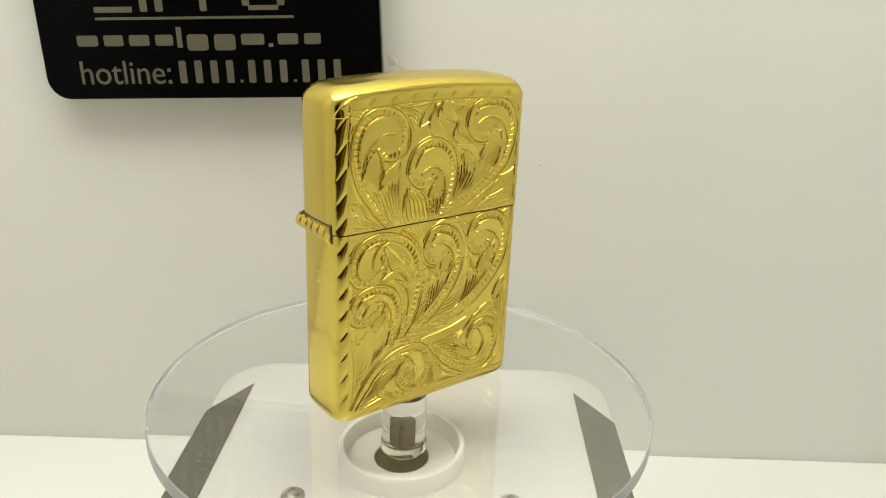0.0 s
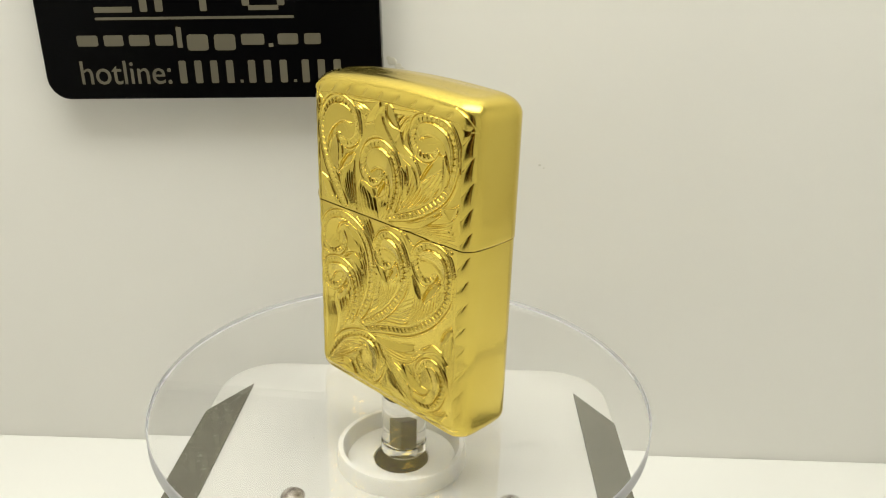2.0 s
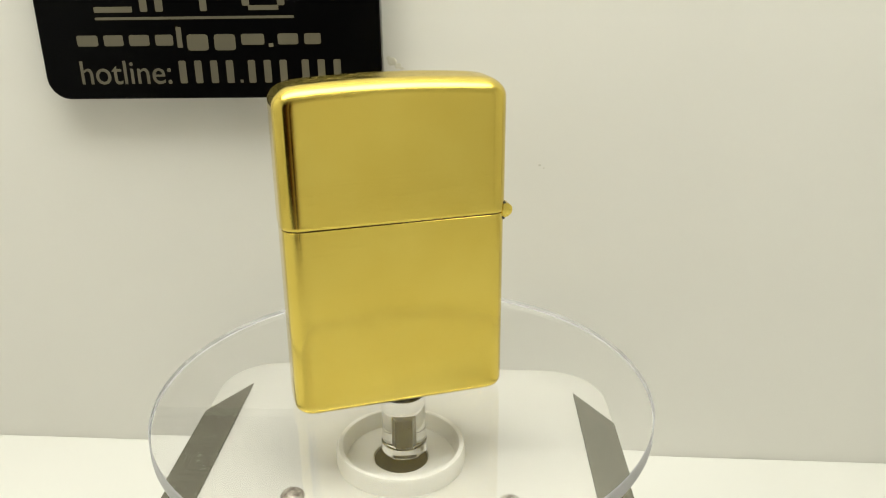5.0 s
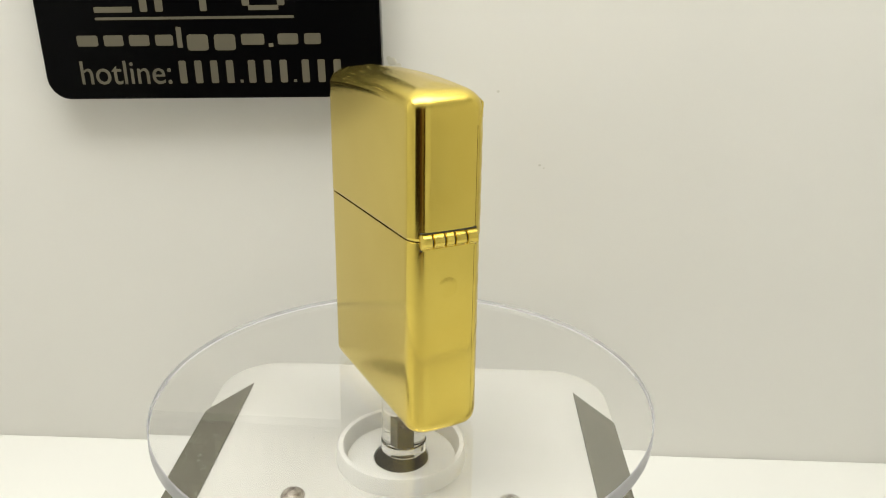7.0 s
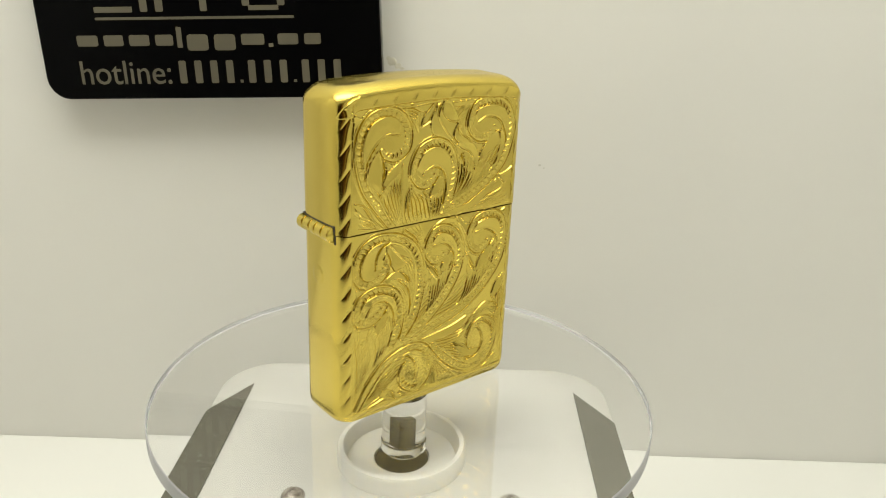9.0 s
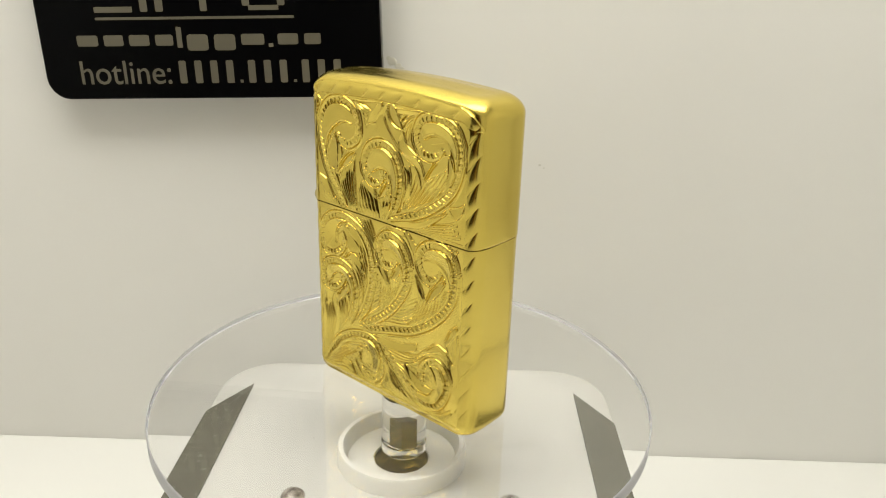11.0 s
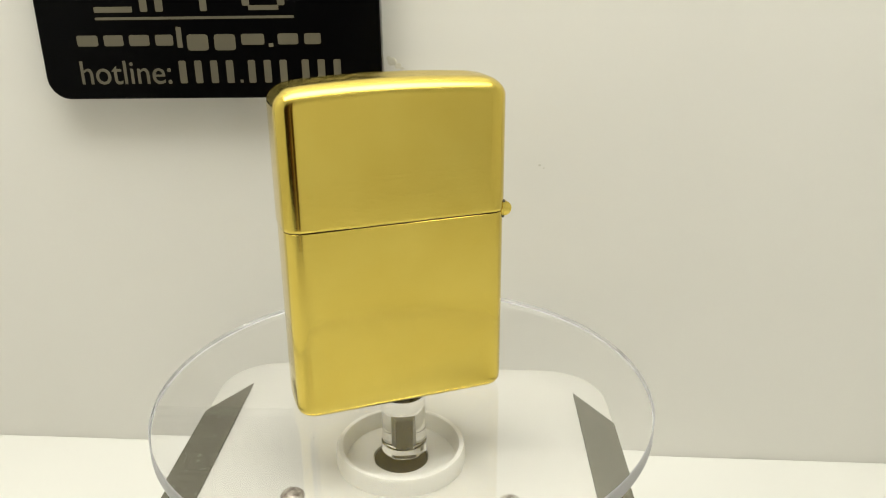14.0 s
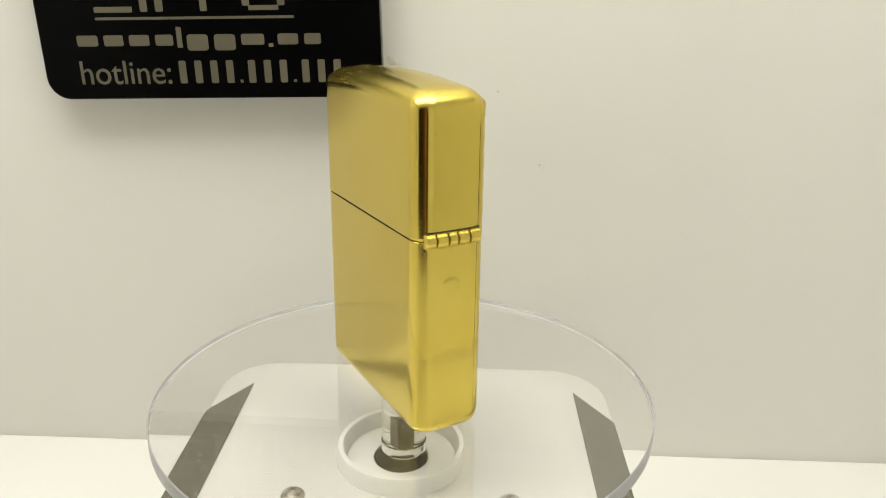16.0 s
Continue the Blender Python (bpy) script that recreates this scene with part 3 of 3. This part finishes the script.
scroll((-4.1, -27.5),
       (-16.5, -31.7, -14.5, -28.1, -11.4, -24.6, -7.4, -22.6, -3.4, -22.3, -0.8, -24.1, -0.1, -26.9, -1, -29.9, -3.2, -31.6, -5.8, -30.8, -7.4, -28.6, -6.9, -26.3, -5.6, -25.3),
       (-8.4, -24, -5.6, -24.2, -3.8, -26.1, -3.5, -27.8, -3.8, -29.4))
scroll((11, -25.8),
       (-0.7, -23.6, 2.3, -27.3, 5.4, -29.9, 9, -31.4, 12.5, -30.7, 14.7, -28, 15.3, -24.6, 14.1, -22.1, 12, -21.1, 9.8, -21.9, 8.3, -24, 8.4, -26.2, 9.3, -27.3),
       (7.9, -29, 10.4, -28.6, 12, -26.5, 11.7, -24.5, 10.5, -22.9))

# leaves: strokes first, then single cuts
fan(9, (-8.4, 0.4, -10.8, 3.5, -11.8, 6.1), (-7, 0.5, -7.3, 5.2, -7.3, 10.4))
fan(7, (-6.1, 0.4, -6.7, 2.3, -6.6, 4.7, -5.8, 6.5), (-1.3, 0.5, -1.7, 2.4, -2.5, 4.3, -5.5, 6.3))
fan(5, (-1.4, 0.4, -1.5, 2.4, -1.7, 4.1), (0.5, 0.8, 1.3, 3.2, 1.3, 5.2))
fan(9, (2.6, 2.3, 5.1, 5.4, 6.7, 10), (3.8, 2.3, 9.2, 5, 12.9, 9))
fan(5, (-8.5, 19.4, -5.8, 19.4, -3, 18.3), (-7.1, 18.7, -5.3, 17, -4.4, 15.2))
fan(4, (7.8, 20.1, 5, 19.3, 2.5, 17.4), (6.2, 18.5, 5.3, 16.6, 4.7, 14.8))
fan(7, (2.9, 0.5, 9.4, 2.1, 14.8, 3.8, 16.1, 5.6), (3.9, -0.1, 11.3, 0.5, 16.7, 0.5))
fan(6, (-10.8, 0.3, -13.2, 2.4, -16.6, 5.2), (-11.8, 0.2, -14.1, 0.6, -15.8, 0.9))
fan(6, (-7.4, -20.2, -5.9, -15.1, -6.5, -10.9, -8.4, -7.4), (-6.2, -19, -4.5, -14, -4.3, -10.2, -5.5, -6.2))
fan(4, (-8.4, -20.8, -6.9, -17.4, -7.4, -12.6, -10.4, -9.5), (-7.4, -20.5, -5.6, -16.2, -5.7, -11.9, -8.4, -8.7))
fan(5, (-12.7, -24.5, -12.1, -21.1, -13, -18.4, -13.6, -16.6), (-11.2, -23.2, -9.6, -20.3, -9.2, -17, -10.2, -14.9))
fan(6, (-16.4, -30.3, -15.9, -23.6, -16.4, -19.2, -16.8, -16.8), (-15.4, -29.1, -13.3, -22.8, -14, -19, -13.4, -17))
fan(9, (-4.4, -20.5, -1.9, -17.2, -1.2, -13.7, -1.1, -9.5), (-2.4, -19.5, 1.2, -15.2, 2.8, -11.3, 3.4, -7.9))
fan(11, (1.1, -20.1, 5.9, -16.4, 7.2, -13.1, 7.6, -9.9), (2.6, -20, 9.3, -16.2, 12.5, -12.8, 13.5, -8.5))
fan(5, (-1.4, -22.7, 2.6, -22.4, 6.6, -22.3, 9, -20.3, 11.4, -18.5), (-0.8, -23.8, 2.7, -24.9, 6.7, -23.9, 9.6, -21.2))
fan(5, (11.3, -20.4, 13.5, -20.2, 15.6, -22.9, 16.3, -26.7), (13.9, -18.9, 16.1, -21.2, 16.9, -25.6, 16.6, -29))
fan(5, (16.4, -29.3, 17.6, -22.1, 16.8, -16.7, 16.2, -13.6), (15.6, -20.6, 14.5, -18.5, 13.8, -16.7, 15.8, -14.1))
fan(5, (0.2, -24.6, 4.2, -25, 6.8, -26.6, 10.9, -27.6), (0.7, -25.5, 3.3, -26.9, 7.4, -28.4, 11.1, -28.1))
fan(7, (-16.1, -31.9, -12.5, -26.7, -9.4, -24.9, -6.9, -24.8), (-15.6, -32.2, -11.5, -29.8, -8.4, -27.6, -6.9, -25.9))
fan(4, (-15.6, -32.3, -12.5, -30.8, -9.9, -30.1, -7.6, -32.4), (-15.4, -32.8, -11.5, -32.5, -7.6, -32.6))
fan(6, (-0.1, -25.4, 0.6, -28, 1.2, -31.7), (1.3, -27.4, 3.4, -29.7, 6.2, -31.8))
facet(-0.05, 0.12, (-12.1, 13.2, -13.7, 11, -14, 8.1, -11.8, 6.1), (-12.1, 13.2, -11.6, 11.1, -11.6, 8.8, -11.8, 6.1))
facet(0.12, -0.22, (-12.1, 13.2, -11.6, 11.1, -11.6, 8.8, -11.8, 6.1), (-12.1, 13.2, -10.8, 11.4, -10.6, 8.8, -11.8, 6.1))
facet(-0.3, 0.14, (-7.5, 11.1, -9.4, 10, -11, 8.2, -11.7, 6.2), (-7.3, 10.5, -8.4, 8.9, -10.1, 7.7, -11.6, 6.2))
facet(-0.25, 0.12, (-5.6, 6.6, -3.6, 6.3, -2, 4.2), (-5.5, 6.1, -3.6, 4.8, -2.1, 3.9))
facet(-0.28, 0.14, (-1.8, 4.3, -1, 6, -0, 7.5), (-1.7, 4, 0.2, 5.1, 0.8, 7))
facet(0.1, -0.3, (4.1, 10.6, 5, 9.2, 4.9, 6.9, 3.9, 4.2), (5.3, 10.9, 5.7, 8.8, 5.4, 5.9, 3.7, 3.5))
facet(0.14, -0.05, (3.6, 12.6, 6.1, 12.8, 7.8, 11.6, 8.6, 9.7), (4.2, 12.1, 6.6, 10.9, 7.6, 9.4, 8, 7.4))
facet(-0.32, 0.16, (13.5, 14.1, 11.7, 13.6, 9.6, 11.3, 8.6, 9.5), (13.7, 12.6, 12.4, 11.4, 10.4, 10.2, 8.8, 9.1))
facet(0.16, 0, (13.7, 14.3, 14.7, 11.2, 13.8, 7.9, 11.5, 6.2), (13.4, 13.7, 13.4, 11.1, 12.7, 8.5, 11.5, 6.5))
facet(0.12, -0.15, (-0.8, 20.3, -2.3, 18.9, -3.5, 17.5, -3.9, 16.2), (-0.8, 20.2, -1, 18.1, -2.3, 16.7, -3.9, 16.1))
facet(0.14, -0.12, (-0.4, 19.5, -1.9, 17.2, -1.5, 14.9, 0.2, 14.1), (0.7, 20, -0.3, 17.7, 1.2, 15.1, 3.6, 12.6))
facet(0.12, -0.18, (0.7, 20.6, 2.1, 19.6, 3, 18.2, 3.9, 16.5), (0.7, 20.4, 0.5, 18.2, 1.9, 16.7, 3.9, 16.3))
facet(0.14, -0.16, (3.9, 16.3, 3, 14.2, 4.3, 12.8, 7.2, 12.4), (3.9, 16.3, 4.6, 14.3, 5.9, 13.4, 7.2, 12.6))
facet(-0.22, 0.1, (-10.5, 20.2, -5.8, 20, -0.7, 20.5), (-10.5, 19.8, -5.8, 19.5, -0.9, 20))
facet(-0.22, 0.1, (2.3, 19.6, 5.8, 19.8, 9.5, 20.3), (2.7, 18.9, 5.9, 19.1, 9.6, 19.8))
facet(-0.2, 0.12, (13.8, 6, 15.6, 6.5, 16.8, 7.2), (13.8, 5.7, 15.3, 4.5, 16.6, 5.8))
facet(-0.25, 0.1, (2, 0.8, 7.5, 2.2, 13.1, 5.3), (2.9, 0.2, 8.7, 1.6, 13.3, 4.8))
facet(-0.25, 0.12, (-16.5, 5.2, -14.6, 4.4, -13, 2), (-16.2, 4.1, -14.7, 2.7, -13, 1.8))
facet(0.1, -0.15, (-16.9, 19.3, -15.5, 18.2, -15.2, 16.7, -16.3, 14.8), (-16.9, 19.2, -16.6, 17.7, -16.8, 15.5, -16.5, 14.8))
facet(-0.25, 0.1, (-16.1, 16.4, -15.2, 18.3, -13.9, 19.5), (-15.6, 15.8, -14.4, 17.7, -13.1, 19.2))
facet(0.14, -0.08, (-10.1, -2.4, -10.2, -4.9, -8.6, -7.5), (-10, -2.4, -7.9, -4.8, -5.7, -6.9))
facet(-0.34, 0.15, (-9.8, -2.5, -6.9, -2.8, -4.6, -5.1, -3.9, -8.4), (-9.6, -2.9, -7.5, -4.8, -5.5, -5.9, -4.1, -8.7))
facet(-0.32, 0.14, (-10.7, -9, -8.4, -7.7, -6.4, -8.5, -5.1, -10.5), (-10.5, -9.5, -8.4, -8.9, -6.9, -9.5, -5.2, -10.6))
facet(-0.34, 0.14, (-12.6, -17, -11.6, -15.6, -10.1, -14.4), (-12.1, -18.2, -10.6, -16.8, -9.8, -15.5))
facet(-0.28, 0.12, (-1.9, -7.8, -0.1, -8.8, 1, -10.6), (-1.9, -8.2, -0.4, -10.1, 0.9, -10.8))
facet(-0.28, 0.14, (1.2, -9.2, 2, -7.6, 3.8, -6), (1.5, -9.9, 3.1, -8.5, 4, -6.6))
facet(-0.28, 0.12, (6.9, -7.3, 8.2, -8.9, 9.2, -11), (7.2, -8, 7.9, -9.9, 9.1, -11.2))
facet(-0.32, 0.16, (9.4, -10.8, 10.5, -8.6, 13.5, -6), (9.7, -11.5, 12, -9.3, 13.5, -7))
facet(-0.32, 0.12, (-2.4, -21.9, 3.6, -21.1, 7.6, -19.9), (-1.8, -22.9, 3.6, -22.6, 7.6, -21))
facet(-0.3, 0.12, (9.4, -20.1, 11.9, -18.3, 14.2, -18.8), (9.7, -20.6, 12.3, -19.3, 14.3, -19.5))
facet(-0.28, 0.12, (13.7, -16.9, 14.6, -14.8, 16.2, -13.3), (14.1, -17.7, 15.7, -15.7, 16.4, -14.1))
facet(-0.32, 0.12, (4.9, -24.4, 7.4, -26.1, 10, -27.1, 11.8, -27.3), (4.7, -24.9, 6.9, -27.6, 9.5, -28.3, 11.9, -27.9))
facet(0.12, -0.1, (6.9, -29.1, 9.4, -29.3, 12.1, -27.5), (7.4, -28.5, 9.4, -28.6, 11.9, -27.6))
facet(-0.3, 0.12, (-12.1, -26, -9.4, -24.3, -6.7, -24.1), (-11.9, -26.8, -9.2, -25.5, -6.7, -24.8))
facet(-0.26, 0.12, (-11, -29.7, -9, -30.1, -7.7, -32.2), (-11.4, -30.5, -9.6, -31.3, -7.9, -32.5))
facet(-0.25, 0.1, (-7, -29.9, -4.7, -31.9, -1, -31.3), (-7.4, -31, -4.4, -33, -0.5, -31.6))
facet(-0.2, 0.12, (-2.2, -32, 1.9, -32.1, 8.1, -33, 14.2, -33.1), (-2.2, -32.8, 1.9, -32.9, 8.1, -33.7, 14, -33.7))
facet(-0.28, 0.12, (6.5, -30.8, 12.1, -31.7, 15.4, -29.6), (7.5, -31.6, 12.7, -32.6, 15.8, -30.2))
facet(-0.22, 0.1, (-16.2, -9.5, -14.8, -9.6, -12.5, -10), (-16.1, -10.7, -14.5, -10.4, -12.5, -10.4))
facet(-0.22, 0.1, (-0.8, -1.3, 1.5, -0.3, 4.3, -0.4), (-0.6, -1.9, 1.5, -1.1, 4.4, -1.1))
facet(-0.18, 0.1, (13.3, -0.7, 14.7, -0.8, 15.7, -0.4), (13.7, -1.3, 14.8, -1.7, 15.9, -0.8))
facet(0.12, -0.1, (4.3, -0.5, 5.4, -1.9, 6.6, -3.8), (4.8, -0.1, 6.2, -1.4, 7.3, -2.2))
facet(0.1, -0.15, (-7, -0.7, -3.6, -4, -2.3, -8.5, -2.1, -10.6), (-5.4, -0.4, -3, -3.5, -2.3, -6.5, -2, -10.6))
fan(5, (-7, -0.5, -4.6, -2.6, -2.8, -5.5, -2.3, -8.5), (-3.7, -0.3, -2.7, -2.4, -2.4, -4.9, -2.2, -7.5))
for curl in CURLS:
    finish_scroll(*curl)

# rope border, and the rounded edge of the face
half_x = np.where(GZ > 0, W * 500, W_CASE * 500) - 0.24
edge_x = half_x - np.abs(GX)
edge_low = GZ - (FOOT * 1000 + 0.10)
edge_top = LID * 1000 - 1.3 - 1.0 * (GX / 19.4) ** 2 - GZ
edge_z = np.minimum(edge_low, edge_top)
CORNER = np.where(GZ > 0, 3.8, 2.6)
rim = np.minimum(edge_x, edge_z)
in_corner = (edge_x < CORNER) & (edge_z < CORNER)
rim = np.where(in_corner, CORNER - np.hypot(CORNER - edge_x, CORNER - edge_z), rim)
run = np.where(edge_x <= edge_z, GZ * np.sign(GX), np.where(edge_low < edge_top, -GX, GX))
turn = (run / 3.9 + rim * np.where(edge_top < 3, 0.22, 0.40)) % 1.0
flute = np.sqrt(np.clip(1 - (2 * turn - 1) ** 2, 0, 1))
RB = 2.7
round_side = RB - np.sqrt(np.clip(RB ** 2 - np.clip(RB - np.where(edge_top < 3, edge_x, rim), 0, RB) ** 2, 0, None))
lean = np.clip((GZ + 1.0 * (GX / 19.4) ** 2 - (LID - TOP_H) * 1000) / (TOP_H * 1000), 0, 0.95)
round_top = TOP_R * 1000 * (1 - np.sqrt(1 - lean ** 2))
drop = np.maximum(round_side, round_top)
border = rim < 2.1
rope = 0.05 - np.where(edge_top < 3, 0.30, 0.24) * (1 - flute) * np.clip((2.2 - rim) / 0.5, 0, 1) * np.clip((rim - 0.25) / 0.9, 0.0, 1)
HIGH = np.where(border, rope, 1.1 * ground - 0.02)
HIGH = np.where((rim >= 2.1) & (rim < 2.32), -0.16, HIGH)
HIGH = np.where(in_corner & (rim < 0.16) & (GZ > 0), -0.75, HIGH)
for axis in (0, 1):  # the cuts are polished, their edges slightly worn
    HIGH = 0.7 * HIGH + 0.15 * (np.roll(HIGH, 1, axis) + np.roll(HIGH, -1, axis))
slope_z, slope_x = np.gradient(HIGH, STEP)
UNCUT = (np.hypot(slope_x, slope_z) < 0.16) & ~border
HIGH = HIGH - drop


def relief(name, keep, parent, label):
    index = np.full(GX.shape, -1)
    ok = keep & (rim > 0.08)
    index[ok] = np.arange(ok.sum())
    pts = np.stack([GX[ok], -(T * 500 + HIGH[ok]), GZ[ok]], 1) / 1000.0
    a, b, c, d = index[:-1, :-1], index[:-1, 1:], index[1:, 1:], index[1:, :-1]
    full = (a >= 0) & (b >= 0) & (c >= 0) & (d >= 0)
    faces = np.stack([a[full], b[full], c[full], d[full]], 1)
    mesh = bpy.data.meshes.new(name)
    mesh.from_pydata(pts.tolist(), [], faces.tolist())
    plate_ob = finish(name, mesh, M_ENGRAVED, parent, label, True)
    mesh.materials.append(M_BRUSHED)
    mesh.polygons.foreach_set("material_index", UNCUT[:-1, :-1][full].astype(np.int32))
    return plate_ob


relief("engraved_plate", GZ > 0.09, lid, "gold scroll engraving with a rope border")
relief("engraved_plate", GZ < -0.09, case, "gold scroll engraving with a rope border")


# ---- what turns ----
def motions():
    knots = [0, 1, 2, 3, 4.2, 6.3, 7.5, 9.1, 11.4, 12.5, 13.5, 14.6, 16.0]
    extra = [-0.71, 0.45, 0.92, -0.14, 0.37, 1.5, -0.37, -1.1, -0.03, -0.51, -0.10, -0.38, 0.48]
    plate_rows, lighter_rows = [], []
    for k in range(65):
        t = k * 0.25
        near = np.linspace(t - 0.4, t + 0.4, 9)
        turn = -39.788 * (t - 0.83598) - float(np.mean(np.interp(near, knots, extra)))
        m = pose(0, 0, SEAM, 0, 0, turn) @ TILT
        lighter_rows.append((t, m))
        plate_rows.append((t, base.matrix_world.inverted() @ m @ pose(-0.00158, -0.00011, FOOT)))
    walk(platter, plate_rows)
    walk(lighter, lighter_rows)


motions()
